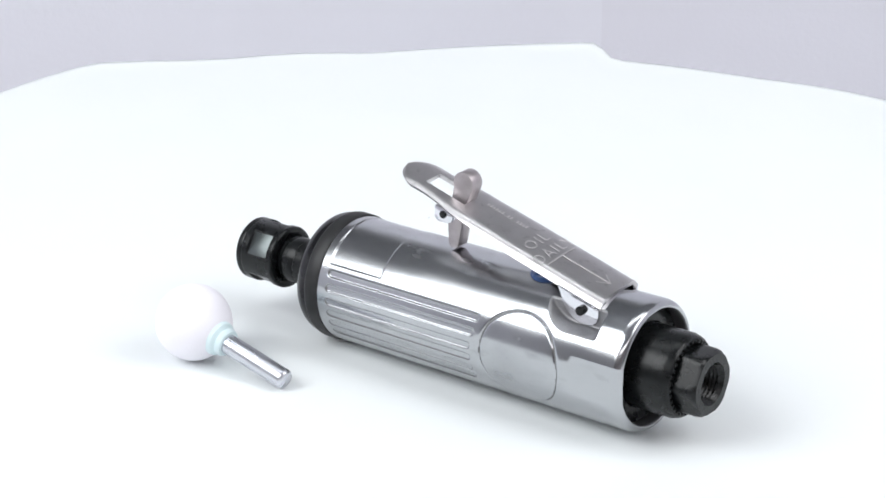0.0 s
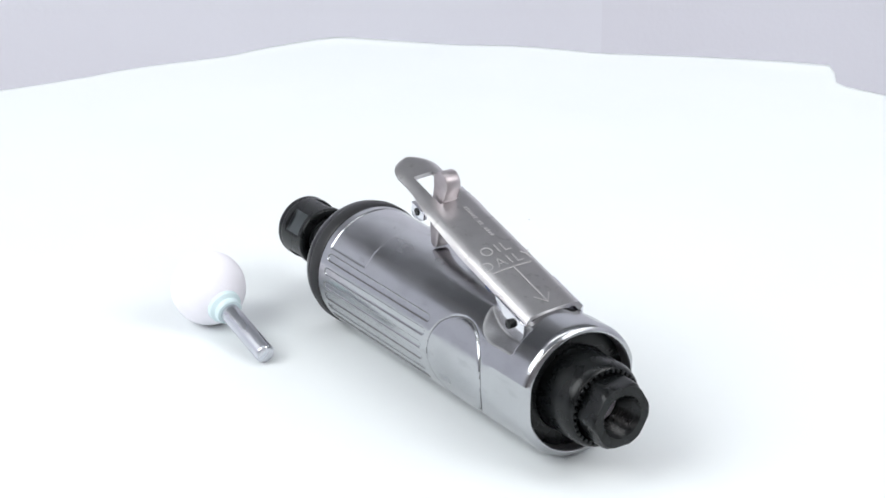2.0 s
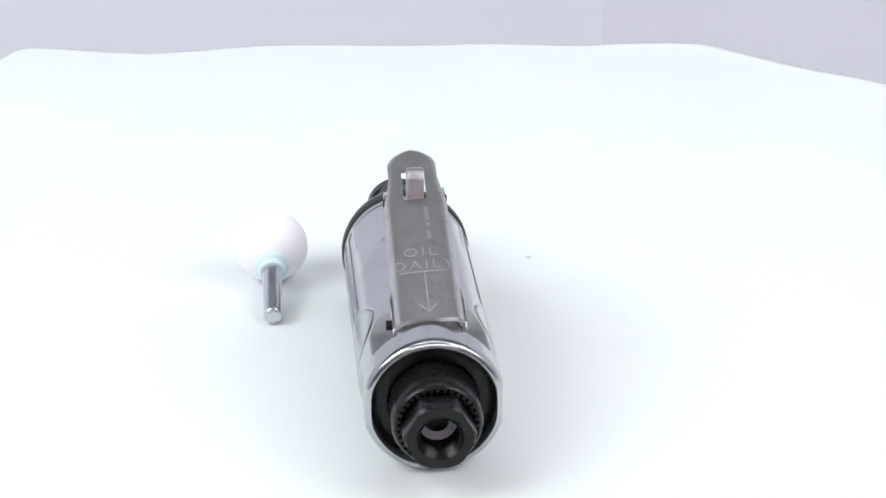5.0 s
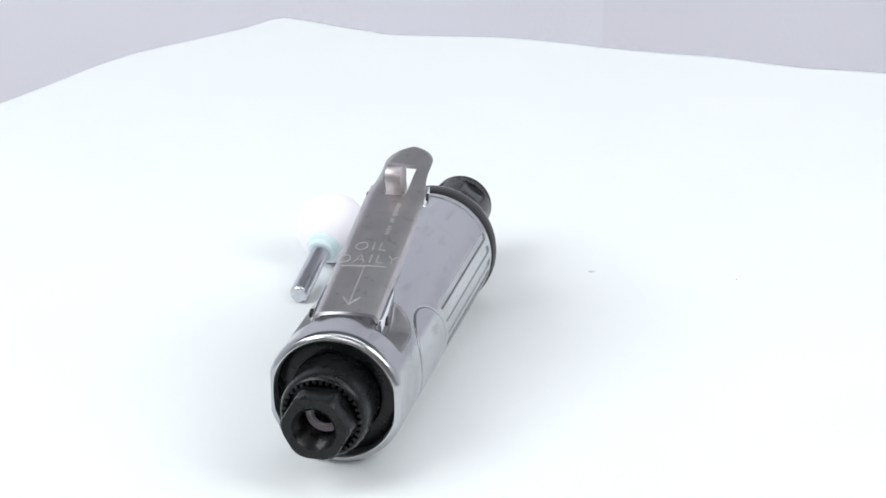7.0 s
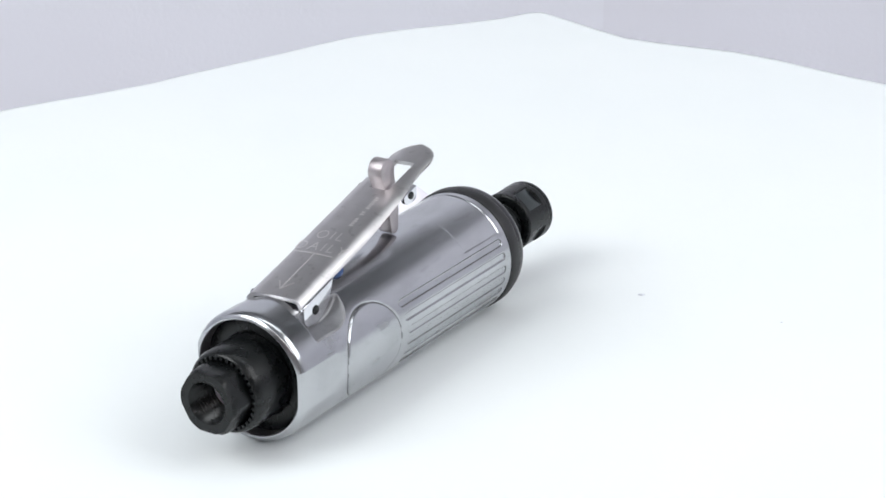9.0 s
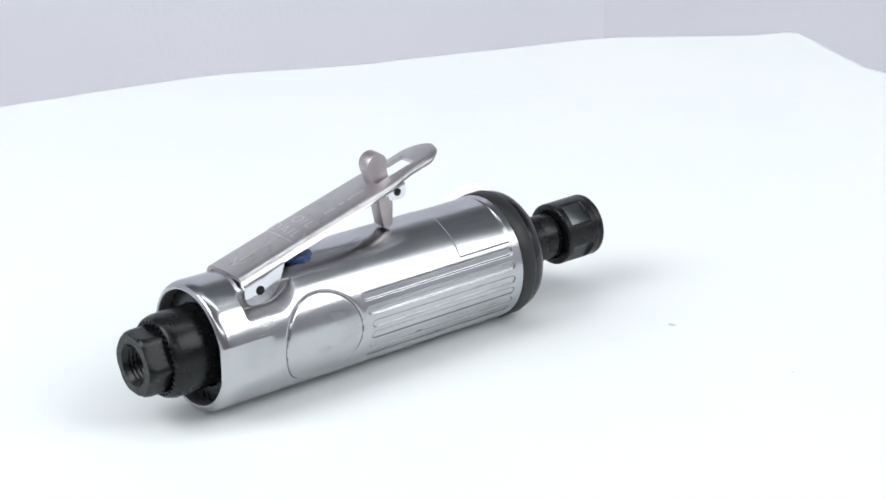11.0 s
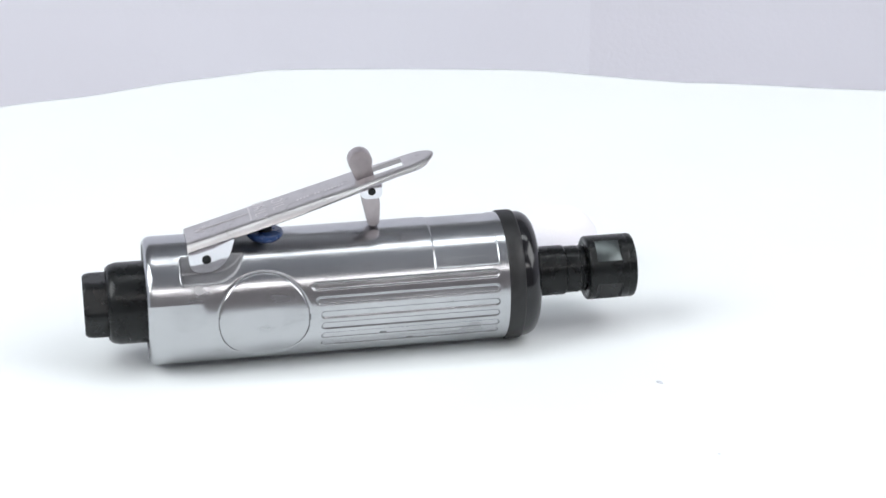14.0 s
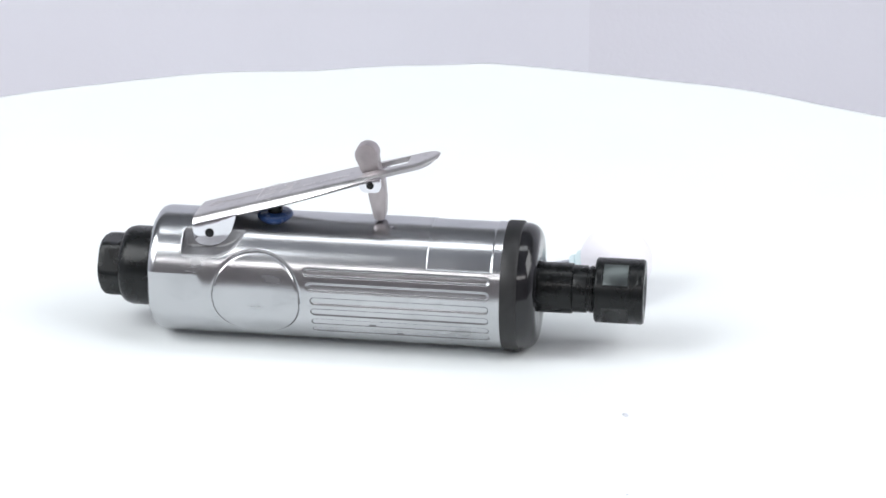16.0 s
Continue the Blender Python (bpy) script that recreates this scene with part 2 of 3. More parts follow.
def white_sheet(parent=None):
    rings, spokes = 110, 360
    verts, faces = [(0.0, 0.0, 0.0)], []
    for i in range(1, rings + 1):
        u = (i / rings) ** 0.8
        for k in range(spokes):
            phi = -180 + 360 * k / spokes
            edge = sheet_radius(phi)
            r = edge * u
            x, y = r * math.sin(radians(phi)), r * math.cos(radians(phi))
            far = max(0.0, (r - 150) / 130)
            z = far * 0.5 * noise.noise(Vector((x / 55, y / 55, 3.1)))
            z += sheet_lip(phi) * max(0.0, 1 - (edge - r) / 9) ** 2
            verts.append((x * MM, y * MM, z * MM))
    top = len(verts)
    for k in range(spokes):
        j = (k + 1) % spokes
        faces.append((0, 1 + j, 1 + k))
        for i in range(rings - 1):
            a, b = 1 + i * spokes, 1 + (i + 1) * spokes
            faces.append((a + k, a + j, b + j, b + k))
    # the sheet's cut edge and underside
    last = 1 + (rings - 1) * spokes
    for k in range(spokes):
        x, y, z = verts[last + k]
        verts.append((x, y, z - 1.6 * MM))
    verts.append((0.0, 0.0, -1.6 * MM))
    for k in range(spokes):
        j = (k + 1) % spokes
        faces.append((last + k, last + j, top + j, top + k))
        faces.append((top + k, top + j, len(verts) - 1))
    ob = mesh_object("white_sheet", verts, faces, SHEET, smooth=True)
    return tagged(ob, "white felt-like sheet with wavy cut edge over a turntable", "sheet")


sheet = white_sheet()


def turntable():
    ob = part("turntable", lathe([(-440, 0), (-440, 120), (-430, 120), (-425, 30), (-40, 30), (-30, 200), (-12, 205), (-9, 203), (-9, 0)], 64), ROOM)
    ob.data.transform(Matrix.Rotation(radians(-90), 4, "Y"))
    return tagged(ob, "plain round turntable hidden under the white sheet", "turntable")


table = turntable()

# ---------------------------------------------------------------- the air die grinder
# Its own axes: x from the air inlet to the collet, z up, origin on the tool's axis at the inlet's face.
TOOL = Matrix.Translation((-0.02543, -0.09656, 0.01978)) @ pose(0, 0, 0, 0, 0, 79.65) @ pose(0, 0, 0, 0, 0.16, 0) @ pose(0, 0, 0, 0.4, 0, 0)
R0 = 19.05
FLUTES = (64.8, 78.0, 91.0, 102.2, 113.6, 124.8)      # angles of the six flutes on a side


def housing_radii(s, alpha, pocket=True):
    """The housing's radius over length s and angle alpha: a tube with flat sides, a lever pocket, round pads, flutes and a step."""
    S, A = np.meshgrid(s, alpha, indexing="ij")
    r = np.full_like(S, R0)
    side = np.abs(np.sin(A)) + 1e-9
    A2 = np.abs((A + np.pi) % (2 * np.pi) - np.pi)      # 0 on top, pi below, the same on both sides
    deg = np.degrees(A2)
    # flat sides at the inlet end
    flat = np.minimum(r, 18.15 / side)
    w = 1 - smooth_step(S, 30.0, 35.2)
    r = r * (1 - w) + flat * w
    # step round the collet end, over the top
    w = smooth_step(S, 100.8, 101.2) * (1 - smooth_step(S, 119.8, 120.2)) * (1 - smooth_step(deg, 55.5, 57.5))
    r -= 0.22 * w
    # six flutes a side
    for k, centre in enumerate(FLUTES):
        lo, hi = (64.6 if k < 1 else 65.6 if k < 2 else 66.8), 119.6
        half = 1.22
        ds = np.maximum(np.maximum(lo + half - S, S - hi + half), 0)
        d = np.hypot(ds, np.radians(deg - centre) * R0)
        r -= 0.40 * (1 - smooth_step(d, half - 0.45, half + 0.12))
    # round pads with a stamped outline
    h = r * np.cos(A)
    d = np.hypot((S - 50.4) * 1.0, (np.radians(deg - 92.0) * R0) * 0.90)
    r += 0.10 * (1 - smooth_step(d, 12.7, 13.1)) - 0.45 * np.exp(-((d - 13.1) / 0.32) ** 2) * (0.6 + 0.4 * smooth_step(S, 38, 46))
    # pocket for the lever's tabs
    c = np.cos(A)
    wall = np.where(c > 0.02, 9.0 / side, 99)
    # its floor is level at the inlet end and rises in an arc towards the valve
    rise = np.sqrt(np.maximum(9.9 ** 2 - np.maximum(S - 36.5, 0) ** 2, 0.0))
    floor_ = np.where((c > 0.02) & (S < 46.3), (21.0 - rise) / np.maximum(c, 0.02), 99)
    cut = 0.5 * (wall + floor_ + np.sqrt((wall - floor_) ** 2 + 1.2))
    inner = 0.5 * (r + cut - np.sqrt((r - cut) ** 2 + 0.12))
    w = smooth_step(S, 27.2, 27.9) * (c > 0.02)
    if pocket:
        r = r * (1 - w) + inner * w
    # rounded end at the inlet
    edge = np.clip((20.2 - S) / 2.7, 0, 1)
    r -= 1.25 * (1 - np.sqrt(1 - np.minimum(edge, 0.999) ** 2))
    return r


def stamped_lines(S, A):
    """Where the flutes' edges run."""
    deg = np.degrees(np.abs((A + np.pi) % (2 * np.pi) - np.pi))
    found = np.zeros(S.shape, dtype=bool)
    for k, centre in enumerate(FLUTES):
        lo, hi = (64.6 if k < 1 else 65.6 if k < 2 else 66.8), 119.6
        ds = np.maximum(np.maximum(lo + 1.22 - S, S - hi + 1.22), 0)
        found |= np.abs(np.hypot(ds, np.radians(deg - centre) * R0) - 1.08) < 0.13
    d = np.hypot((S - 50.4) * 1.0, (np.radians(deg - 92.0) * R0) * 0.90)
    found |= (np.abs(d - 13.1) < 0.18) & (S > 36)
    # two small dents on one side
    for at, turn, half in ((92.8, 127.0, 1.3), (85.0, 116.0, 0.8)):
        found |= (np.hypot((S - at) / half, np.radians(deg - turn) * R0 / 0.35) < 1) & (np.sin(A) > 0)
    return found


def collet_radii(s, alpha):
    S, A = np.meshgrid(s, alpha, indexing="ij")
    r = np.full_like(S, 9.7)
    r -= 0.10 * np.exp(-((S - 162.4) / 0.3) ** 2)
    a = np.degrees(A) - 35
    d = np.radians((a + 45) % 90 - 45)
    w = smooth_step(S, 152.2, 152.5) * (1 - smooth_step(S, 159.9, 160.2))
    r = r * (1 - w) + np.minimum(r, 8.75 / np.maximum(np.cos(d), 0.6)) * w
    for end, sign in ((150.0, 1), (164.6, -1)):
        e = np.clip(1 - (S - end) * sign / 0.9, 0, 0.999)
        r -= 0.8 * (1 - np.sqrt(1 - e * e))
    return r


def cap_ring(v, f, ring, centre):
    """Closes a skin's end with a fan."""
    v.append(centre)
    c = len(v) - 1
    for k in range(len(ring)):
        f.append((ring[k], ring[(k + 1) % len(ring)], c))


LEAN = 0.06      # the lever sits a little askew


def lever_height(s):
    return 19.6 + 0.289 * (s - 29.8)


def lever_half(s):
    """Half of the lever's width along its length."""
    w = 9.4 - 0.6 * smooth_step(s, 60, 80)
    w = w - 1.8 * smooth_step(s, 78, 92)
    if s > 95.9:
        w = min(w, math.sqrt(max(0.0, 7.1 ** 2 - (s - 95.9) ** 2)))
    return float(w)


def lever_skin():
    """The lever: a crowned plate with rolled-down edges and a slot, given thickness."""
    bm = bmesh.new()
    ss = list(np.arange(29.8, 95.9, 0.8)) + [95.9 + 7.1 * math.sin(radians(a)) for a in range(2, 90, 6)] + [95.9 + 7.1 * 0.9995]
    us = [-1, -0.97, -0.92, -0.84, -0.72, -0.58, -0.42, -0.2, 0, 0.2, 0.42, 0.58, 0.72, 0.84, 0.92, 0.97, 1]
    slot_lo, slot_hi, slot_half = 80.2, 94.2, 3.3
    grid = []
    for s in ss:
        w = lever_half(s)
        row = []
        for u in us:
            n = u * w
            drop = 0.55 * (n / 9.4) ** 2 + 2.1 * max(0.0, 1 - (w - abs(n)) / 2.3) ** 2 * (1.0 - 0.7 * float(smooth_step(s, 55, 90)))
            row.append((s, -n, lever_height(s) - drop + LEAN * n))
        grid.append(row)
    # slot: snap the two inner columns to the slot's sides
    inner = (us.index(-0.42), us.index(0.42))
    verts = []
    for s, row in zip(ss, grid):
        line = []
        for c, p in enumerate(row):
            x, y, z = p
            if slot_lo - 0.6 < s < slot_hi + 0.6 and c in inner:
                y = -slot_half if y < 0 else slot_half
            line.append(bm.verts.new((x, y, z)))
        verts.append(line)
    for i in range(len(ss) - 1):
        for c in range(len(us) - 1):
            mid = (ss[i] + ss[i + 1]) / 2
            if slot_lo < mid < slot_hi and inner[0] <= c < inner[1]:
                continue
            bm.faces.new((verts[i][c], verts[i + 1][c], verts[i + 1][c + 1], verts[i][c + 1]))
    bmesh.ops.recalc_face_normals(bm, faces=bm.faces)
    top = max(bm.faces, key=lambda f: f.calc_center_median().z)
    if top.normal.z < 0:
        bmesh.ops.reverse_faces(bm, faces=bm.faces)
    bmesh.ops.solidify(bm, geom=list(bm.faces), thickness=1.3)
    return bm


def lettering(text, size, s, n):
    """Letters in Blender's own font, as a mesh that reads along -y with its top towards the collet."""
    cu = bpy.data.curves.new("letters", "FONT")
    cu.body, cu.size, cu.align_x, cu.extrude, cu.offset = text, size * MM, "CENTER", 0.03 * MM, -0.05 * MM
    cu.space_character = 1.25
    ob = bpy.data.objects.new("letters", cu)
    scene.collection.objects.link(ob)
    bpy.context.view_layer.update()
    me = bpy.data.meshes.new_from_object(ob.evaluated_get(bpy.context.evaluated_depsgraph_get()))
    bpy.data.objects.remove(ob)
    tilt = math.degrees(math.atan(0.289))
    # x of the text to -y, y of the text to +x, lying on the slope
    m = Matrix.Translation((s * MM, -n * MM, (lever_height(s) - 0.02) * MM)) @ pose(0, 0, 0, 0, -tilt, 0) @ pose(0, 0, 0, 0, 0, -90)
    me.transform(m)
    for v in me.vertices:
        y = v.co.y / MM
        v.co.z += (0.07 - 0.55 * (y / 9.4) ** 2 - LEAN * y) * MM
    return me


def on_lever(bm):
    """Lays a flat drawing (x, y with z = 0) on the lever's slope."""
    bmesh.ops.subdivide_edges(bm, edges=[e for e in bm.edges if e.calc_length() > 2.5], cuts=11)
    for v in bm.verts:
        v.co.z += lever_height(v.co.x) + 0.07 - 0.55 * (v.co.y / 9.4) ** 2 - LEAN * v.co.y
    return bm


def die_grinder():
    tool = new("air_die_grinder")
    tool.empty_display_size = 0.02
    tagged(tool, "polished aluminium air die grinder with black collet, lying on white sheet", "die grinder")

    # housing: skin, rolled rim and hollow back
    s = np.concatenate([np.arange(17.5, 20.6, 0.12), np.arange(20.6, 68, 0.30), np.arange(68, 100, 1.0), np.arange(100, 102, 0.15), np.arange(102, 118, 1.0), np.arange(118, 123.6, 0.2)])
    alpha = np.linspace(0, 2 * np.pi, 720, endpoint=False)
    rad = housing_radii(s, alpha)
    v, f = turned_skin(s, alpha, rad)
    na = len(alpha)
    base = 0
    # the rim runs over into a round bore
    for x, k, rounding in ((17.15, 0.25, 0.15), (17.2, 0.45, 0.6), (17.5, 0.6, 0.95), (18.4, 0.6, 1.0), (21.5, 0.6, 1.0)):
        ring = len(v)
        rr = (rad[0] - k) * (1 - rounding) + 16.75 * rounding
        v += [(x * MM, -q * math.sin(a) * MM, q * math.cos(a) * MM) for q, a in zip(rr, alpha)]
        f += [(base + (k2 + 1) % na, base + k2, ring + k2, ring + (k2 + 1) % na) for k2 in range(na)]
        base = ring
    housing = mesh_object("housing", v, f, ALU, tool, "polished cast aluminium tube with flutes and round pads")
    # the pocket round the lever's tabs and the inside of the mouth stay as cast
    housing.data.materials.append(CAST)
    housing.data.materials.append(DARK_LINES)
    plain = housing_radii(s, alpha, pocket=False)
    raw = (plain - rad)[:-1] > 0.03
    index = np.zeros(len(f), dtype=np.int32)
    # the stamped outlines, flutes' edges and two dents get a darker, duller metal
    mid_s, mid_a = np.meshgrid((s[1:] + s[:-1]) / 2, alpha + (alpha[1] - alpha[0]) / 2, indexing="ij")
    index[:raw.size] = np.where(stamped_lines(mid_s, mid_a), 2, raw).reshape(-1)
    index[-3 * na:] = 1
    housing.data.polygons.foreach_set("material_index", index)

    plate = part("back_plate", lathe([(21.0, 0), (21.0, 12), (20.6, 12.4), (20.6, 15.8), (21.2, 16.7), (23, 16.7), (23, 0)]), BLACK, tool, "black end plate set into the housing")
    for turn, r, length, thick in ((54, 14.2, 1.2, 0.22), (59, 14.5, 1.0, 0.22), (-6, 13.6, 1.2, 0.12)):
        mark = part("stamped_mark", box(20.52, 20.62, -thick, thick, r - length / 2, r + length / 2), RUBBER, plate, "small worn mark")
        mark.matrix_basis = Matrix.Rotation(radians(turn), 4, "X")
    collar = part("inlet_collar", lathe([(20.9, 12.1), (9.0, 12.1), (7.2, 11.6), (6.4, 11.0), (6.3, 10.75), (6.6, 10.3), (9.6, 10.2), (9.8, 0)]), BLACK, tool, "black round collar with notched rim")
    tooth = None
    for k in range(36):
        a = 2 * math.pi * k / 36
        if tooth is None:
            bm = box(6.0, 9.6, -0.5, 0.5, 9.7, 10.7, 0.12)
            tooth = part("tooth", bm, BLACK, collar)
            one = tooth
        else:
            one = new("tooth", tooth.data)
            one.parent = collar
        one.matrix_basis = Matrix.Rotation(a, 4, "X")

    # hexagonal inlet nut with a threaded bore
    bm = bmesh.new()
    steps = 72
    prof = [(9.7, 1.0, 8.6), (1.5, 1.0, 8.6), (0.1, 0.97, 8.55), (-0.7, 0.90, 8.4)]
    rings = []
    for x, k, af in prof:
        ring = []
        for i in range(steps):
            a = 2 * math.pi * i / steps
            hexr = af / math.cos((a + math.pi / 6) % (math.pi / 3) - math.pi / 6)
            rr = min(hexr, 9.7 * k)
            ring.append(bm.verts.new((x, rr * math.sin(a), rr * math.cos(a))))
        rings.append(ring)
    bore = [(-0.7, 6.1), (0.1, 5.6)] + [(0.1 + 0.62 * k, 5.0 if k % 2 else 5.6) for k in range(1, 15)] + [(9.0, 5.2), (13, 5.2)]
    for x, rr in bore:
        rings.append([bm.verts.new((x, rr * math.sin(2 * math.pi * i / steps), rr * math.cos(2 * math.pi * i / steps))) for i in range(steps)])
    for a, b in zip(rings, rings[1:]):
        for i in range(steps):
            bm.faces.new((a[i], a[(i + 1) % steps], b[(i + 1) % steps], b[i]))
    nut = part("inlet_nut", bm, BLACK, tool, "black hexagonal air inlet with threaded bore", angle=28)
    part("filter_screen", lathe([(8.9, 5.2), (8.9, 3.5), (9.3, 3.2), (10.0, 3.1), (10.1, 0)], 48), SCREEN, nut, "pale ring with fine screen deep in the bore")

    # clamp ring with knurling, domed front cap
    bm = bmesh.new()
    steps = 240
    rings = []
    for x, rr, kn in ((122.7, 18.6, 0), (122.7, 19.2, 0), (123.1, 19.5, 0.16), (127.0, 19.5, 0.16), (127.5, 19.2, 0), (127.7, 18.4, 0)):
        rings.append([bm.verts.new((x, (rr - kn * (i % 2)) * math.sin(2 * math.pi * i / steps), (rr - kn * (i % 2)) * math.cos(2 * math.pi * i / steps))) for i in range(steps)])
    for a, b in zip(rings, rings[1:]):
        for i in range(steps):
            bm.faces.new((a[i], a[(i + 1) % steps], b[(i + 1) % steps], b[i]))
    part("clamp_ring", bm, RUBBER, tool, "black finely knurled ring", angle=60)
    dome = [(126.8, 18.9), (128.6, 18.9)] + [(128.6 + 4.3 * math.sin(radians(a)), 14.6 + 4.3 * math.cos(radians(a))) for a in range(8, 91, 8)] + [(132.9, 9.2), (132.6, 8.6), (132.6, 0)]
    part("front_cap", lathe(dome), GLOSSBLACK, tool, "glossy black domed front cap")

    # spindle and collet nut
    spindle = part("spindle", lathe([(132.5, 7.55), (143.2, 7.55), (143.5, 7.3), (143.6, 6.95), (144.0, 7.1), (147.6, 7.1), (147.8, 6.7), (148.4, 6.7), (148.6, 7.1), (149.4, 7.0), (149.6, 6.4), (151, 6.4)]), BLACK, tool, "black steel spindle with two grooves")
    s2 = np.concatenate([np.arange(150.0, 151, 0.1), np.arange(151, 152, 0.3), np.arange(152, 152.8, 0.1), np.arange(153, 159.6, 0.6), np.arange(159.6, 164.61, 0.1)])
    a2 = np.linspace(0, 2 * np.pi, 240, endpoint=False)
    rad2 = collet_radii(s2, a2)
    v, f = turned_skin(s2, a2, rad2)
    n2 = len(a2)
    base = 0
    for x, k in ((150.0, 2.2), (151.2, 2.4)):
        ring = len(v)
        v += [(x * MM, -(q - k) * math.sin(a) * MM, (q - k) * math.cos(a) * MM) for q, a in zip(rad2[0], a2)]
        f += [(base + (k2 + 1) % n2, base + k2, ring + k2, ring + (k2 + 1) % n2) for k2 in range(n2)]
        base = ring
    base = (len(s2) - 1) * n2
    for x, rr in ((164.6, 6.2), (164.2, 5.6), (164.2, 2.2), (158.0, 2.0)):
        ring = len(v)
        v += [(x * MM, -rr * math.sin(a) * MM, rr * math.cos(a) * MM) for a in a2]
        f += [(base + k2, base + (k2 + 1) % n2, ring + (k2 + 1) % n2, ring + k2) for k2 in range(n2)]
        base = ring
    collet = mesh_object("collet_nut", v, f, BLACK, tool, "black collet nut with ground wrench flats")
    spindle.matrix_basis = collet.matrix_basis = Matrix.Translation((-0.8 * MM, 0, 0))
    flat = None
    for k in (0, 3):
        if flat is None:
            bm = box(152.6, 159.8, -3.6, 3.6, 8.60, 8.80, 0.03)
            flat = part("wrench_flat", bm, FLAT, collet, "bare ground steel flat")
            one = flat
        else:
            one = new("wrench_flat", flat.data)
            one.parent = collet
            one["label"] = "bare ground steel flat"
        one.matrix_basis = Matrix.Rotation(radians(35 + 90 * k), 4, "X")

    # lever with tabs, lugs, pins and stamped marks
    lever = part("lever", lever_skin(), STEEL, tool, "satin steel throttle lever stamped with oiling marks", angle=50)
    lever.matrix_basis = Matrix.Translation((0, 0, 0.4 * MM))
    for sgn in (1, -1):
        # sgn 1 is the side at +y, where the askew lever lies lower
        low = -LEAN * 9.4 * sgn - 2.3

        def under(x):
            return (x, lever_height(x) + low)
        tab = [under(29.9), (30.0, 14.4), (30.5, 12.8), (31.6, 11.8), (33.4, 11.4), (35.8, 11.4), (38.0, 12.2), (40.2, 13.9), (41.8, 16.2), (42.8, 19.2), under(43.6), under(38), under(33)]
        y0, y1 = sorted((sgn * 8.7, sgn * 9.9))
        part("lever_tab", prism(tab, y0, y1, 0.25), CHROME, lever, "bright steel pivot tab")
        y0, y1 = sorted((sgn * 9.4, 11.5 if sgn > 0 else -10.2))
        part("pivot_pin", prism(arc(35.1, 15.6, 1.35, 0, 345, 23), y0, y1, 0.15), BLACK, lever, "black pivot pin head")
        y0, y1 = sorted((sgn * 7.4, sgn * 8.7))
        drop = -LEAN * 8.0 * sgn
        lug = [(80.2, lever_height(80.2) - 1.6 + drop), (80.4, 31.2 + drop), (80.9, 30.3 + drop), (82.0, 29.8 + drop), (85.2, 29.8 + drop), (86.2, 30.3 + drop), (86.7, 31.4 + drop), (86.6, lever_height(86.6) - 1.6 + drop)]
        part("lock_lug", prism(lug, y0, y1, 0.2), CHROME, lever, "bright steel lug for the lock pin")
        y0, y1 = sorted((sgn * 8.5, sgn * 9.1))
        part("lock_pin", prism(arc(83.6, 32.2 + drop, 1.15, 0, 345, 23), y0, y1, 0.15), BLACK, lever, "black lock pin end")

    # safety lock: a paddle through the lever's slot
    paddle = arc(81.4, 39.4, 3.5, -20, 200, 18) + [(78.9, 36.4), (79.8, 34.4), (81.2, 30.6), (81.9, 26.0), (83.0, 20.9)] + arc(84.9, 20.9, 1.9, 200, 340, 8) + [(86.9, 26.0), (86.4, 31.0), (85.2, 35.6)]
    part("safety_lock", prism(paddle, -2.4, 2.4, 0.45), SINTER, tool, "grey sintered metal safety lock paddle").matrix_basis = Matrix.Translation((0, 0, 0.4 * MM))

    # throttle valve under the lever
    up = Matrix.Translation((53.0, 0, 0)) @ Matrix.Rotation(radians(-90), 4, "Y")
    bm = lathe([(17.5, 5.4), (19.2, 5.4), (19.8, 5.0), (20.1, 4.2), (20.0, 2.2)], 48)
    bm.transform(up)
    part("valve_seal", bm, BLUE, tool, "dark blue valve bushing")
    bm = lathe([(17.5, 2.2), (24.4, 2.2), (25.2, 1.6), (25.4, 0)], 32)
    bm.transform(up)
    part("valve_stem", bm, BLACK, tool, "dark valve stem touching the lever")

    # foot under the housing
    bm = lathe([(17.5, 3.2), (19.4, 3.2), (19.6, 2.6), (19.63, 0)], 40)
    bm.transform(Matrix.Translation((49.5, 0, 0)) @ Matrix.Rotation(radians(90), 4, "Y"))
    part("exhaust_plug", bm, RUBBER, tool, "black plug under the housing")

    # stamped marks on the lever
    for text, size, ss in (("OIL", 5.2, 55.4), ("DAILY", 5.2, 50.1)):
        ob = new("lettering", lettering(text, size, ss, -0.6 if text == "OIL" else 0.0))
        ob.data.materials.append(ENGRAVE)
        ob.parent = lever
        ob["label"] = "stamped word " + text
    part("underline", on_lever(box(48.5, 48.95, -6.0, 6.8, 0, 0.08)), ENGRAVE, lever, "stamped line")
    bm = box(32.8, 48.5, -0.2, 0.2, 0, 0.08)
    for sgn in (1, -1):
        b2 = prism([(0, 0), (4.0, 0), (4.0, 0.08), (0, 0.08)], -0.2, 0.2)
        b2.transform(Matrix.Translation((32.6, 0, 0)) @ Matrix.Rotation(radians(38 * sgn), 4, "Z"))
        me = bpy.data.meshes.new("tmp")
        b2.to_mesh(me)
        bm.from_mesh(me)
        b2.free()
        bpy.data.meshes.remove(me)
    part("arrow", on_lever(bm), ENGRAVE, lever, "stamped arrow pointing to the inlet")
    for first, count in ((62.4, 4), (67.6, 2), (70.6, 6)):
        for k in range(count):
            x = first + 0.98 * k
            part("stamped_bar", on_lever(box(x, x + 0.62, -3.2 + 0.2 * (k % 2), -1.9, 0, 0.05)), ENGRAVE, lever, "tiny stamped letter, worn")
    tool.matrix_basis = TOOL @ Matrix.Diagonal((1.005, 1, 1, 1))
    return tool


grinder = die_grinder()

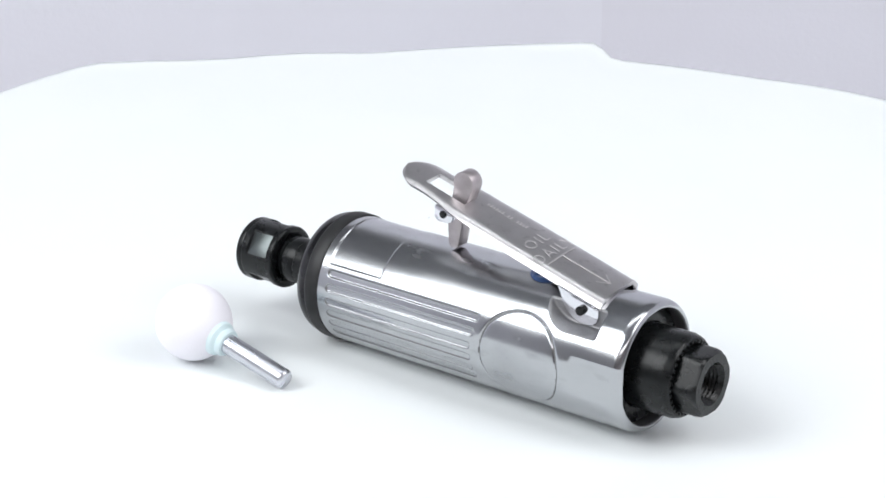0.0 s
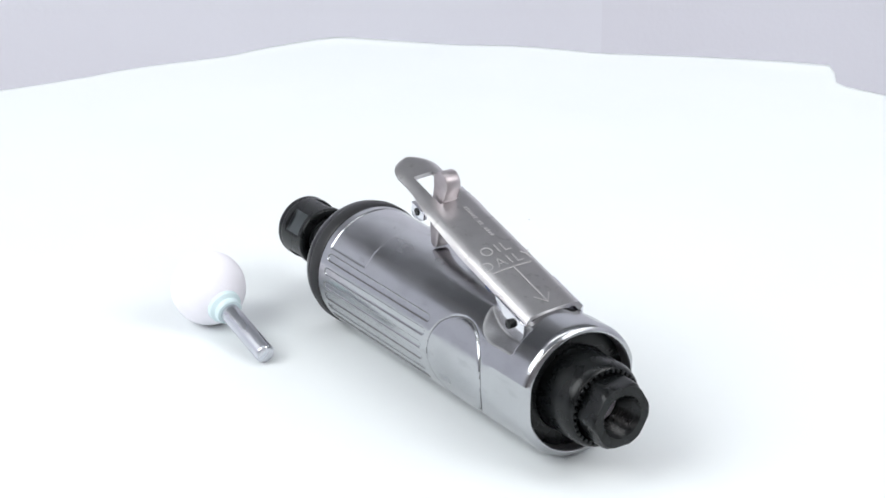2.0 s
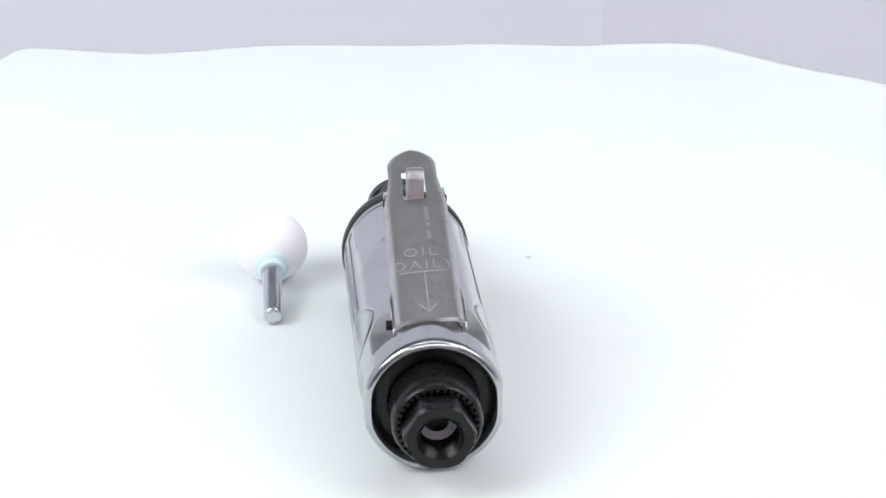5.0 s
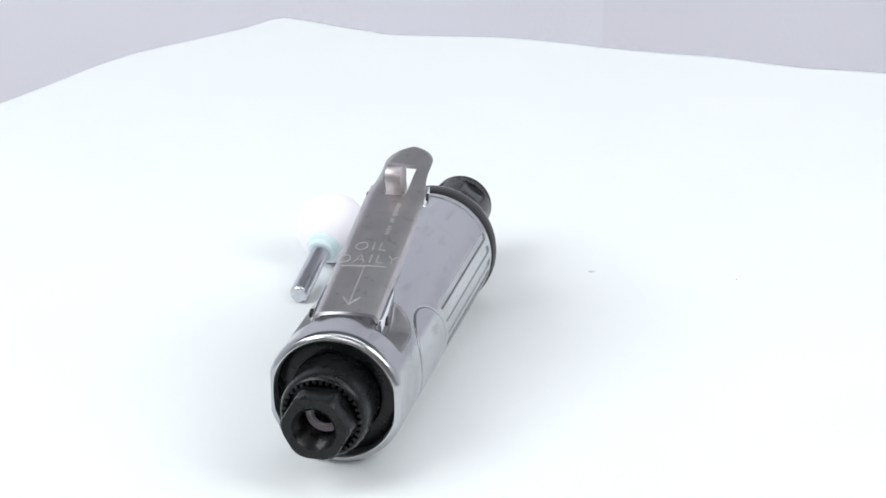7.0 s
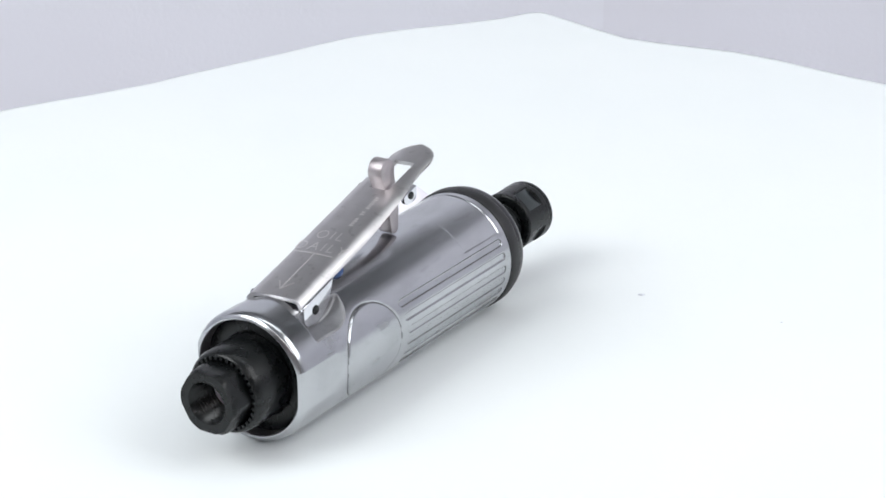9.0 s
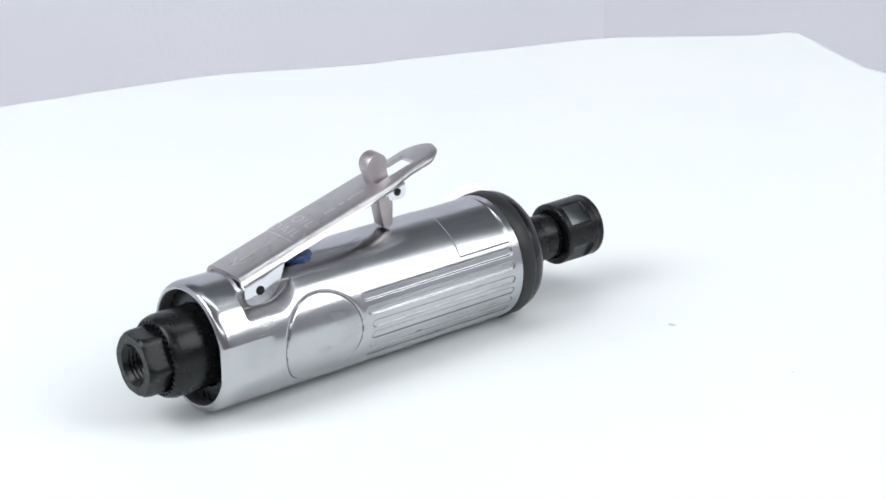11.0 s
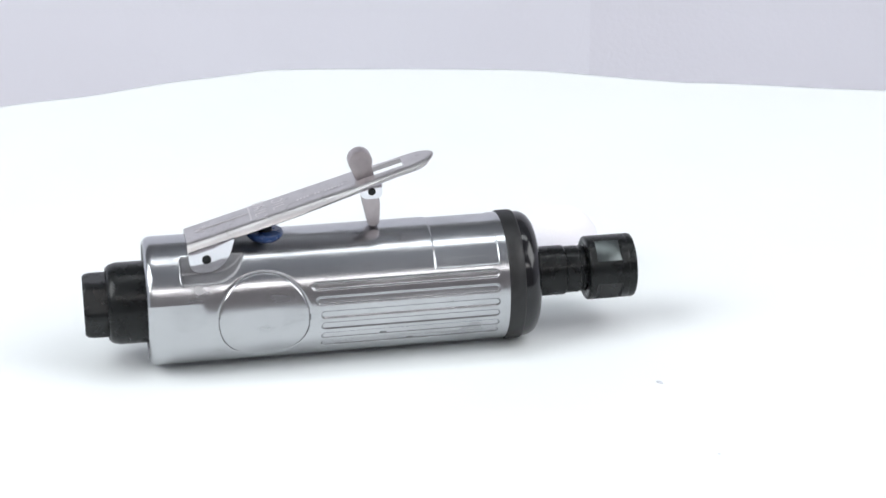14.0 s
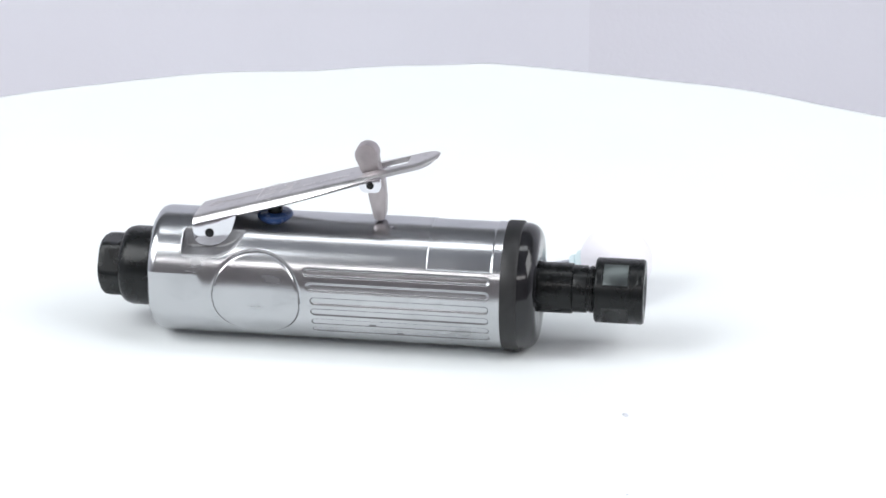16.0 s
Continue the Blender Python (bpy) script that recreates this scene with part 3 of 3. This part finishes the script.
# ---------------------------------------------------------------- the mounted stone
# Its own axes: x along the shank towards the stone, origin at the shank's free end.
END, BALL = Vector((-0.0452, 0.0254, 0.0031)), Vector((-0.0382, 0.0612, 0.0116))
AIM = (BALL - END).to_track_quat("X", "Z").to_matrix().to_4x4()
POINT = Matrix.Translation(END) @ AIM


def mounted_point():
    length = (BALL - END).length / MM
    thing = new("mounted_grinding_point")
    thing.empty_display_size = 0.01
    tagged(thing, "white ball-shaped grinding stone on a bright steel shank", "grinding point")
    part("shank", lathe([(0, 0), (0, 2.2), (0.3, 2.65), (0.8, 2.95), (1.2, 3.0), (length - 4, 3.0)], 48), SHANK, thing, "bright polished steel shank")
    c = length - 11.0
    part("sleeve", lathe([(c - 3.2, 3.0), (c - 3.2, 3.9), (c - 2.6, 4.3), (c - 1.6, 4.3), (c - 1.3, 4.0), (c - 1.0, 4.4), (c - 0.4, 5.2), (c + 0.8, 5.4), (c + 1.6, 4.6)], 48), SLEEVE, thing, "pale blue resin sleeve")
    prof = [(length - 11.5, 0)] + [(length - 11.5 * math.cos(radians(a)), 11.5 * math.sin(radians(a))) for a in range(4, 177, 4)] + [(length + 11.5, 0)]
    part("stone", lathe(prof, 72), STONE, thing, "matt white ball stone")
    thing.matrix_basis = POINT
    return thing


stone = mounted_point()

# ---------------------------------------------------------------- flecks on the sheet


def fleck(x, y, sx, sy, turn):
    bm = bmesh.new()
    bmesh.ops.create_icosphere(bm, subdivisions=2, radius=1.0)
    for v in bm.verts:
        k = 1 + 0.35 * noise.noise(v.co * 1.7 + Vector((x, y, 0)))
        v.co = Vector((v.co.x * sx * k, v.co.y * sy * k, v.co.z * 0.12))
    ob = part("lint_fleck", bm, LINT)
    m = Matrix.Translation((x * MM, y * MM, 0.0001)) @ pose(0, 0, 0, 0, 0, turn)
    ob.matrix_basis = m
    return tagged(ob, "tiny grey lint fleck on the white sheet", "lint", "flecks on the sheet"), m


flecks = [fleck(46.2, 55.5, 1.25, 0.8, 20), fleck(92.5, 51.1, 0.40, 0.28, 60)]


# ---------------------------------------------------------------- what turns


def turning(thing, base):
    walk(thing, [(t, Matrix.Rotation(radians(a), 4, "Z") @ base) for t, a in TURN])


def motions():
    turning(sheet, Matrix.Identity(4))
    turning(table, Matrix.Identity(4))
    turning(grinder, TOOL)
    turning(stone, POINT)
    for ob, m in flecks:
        turning(ob, m)


motions()
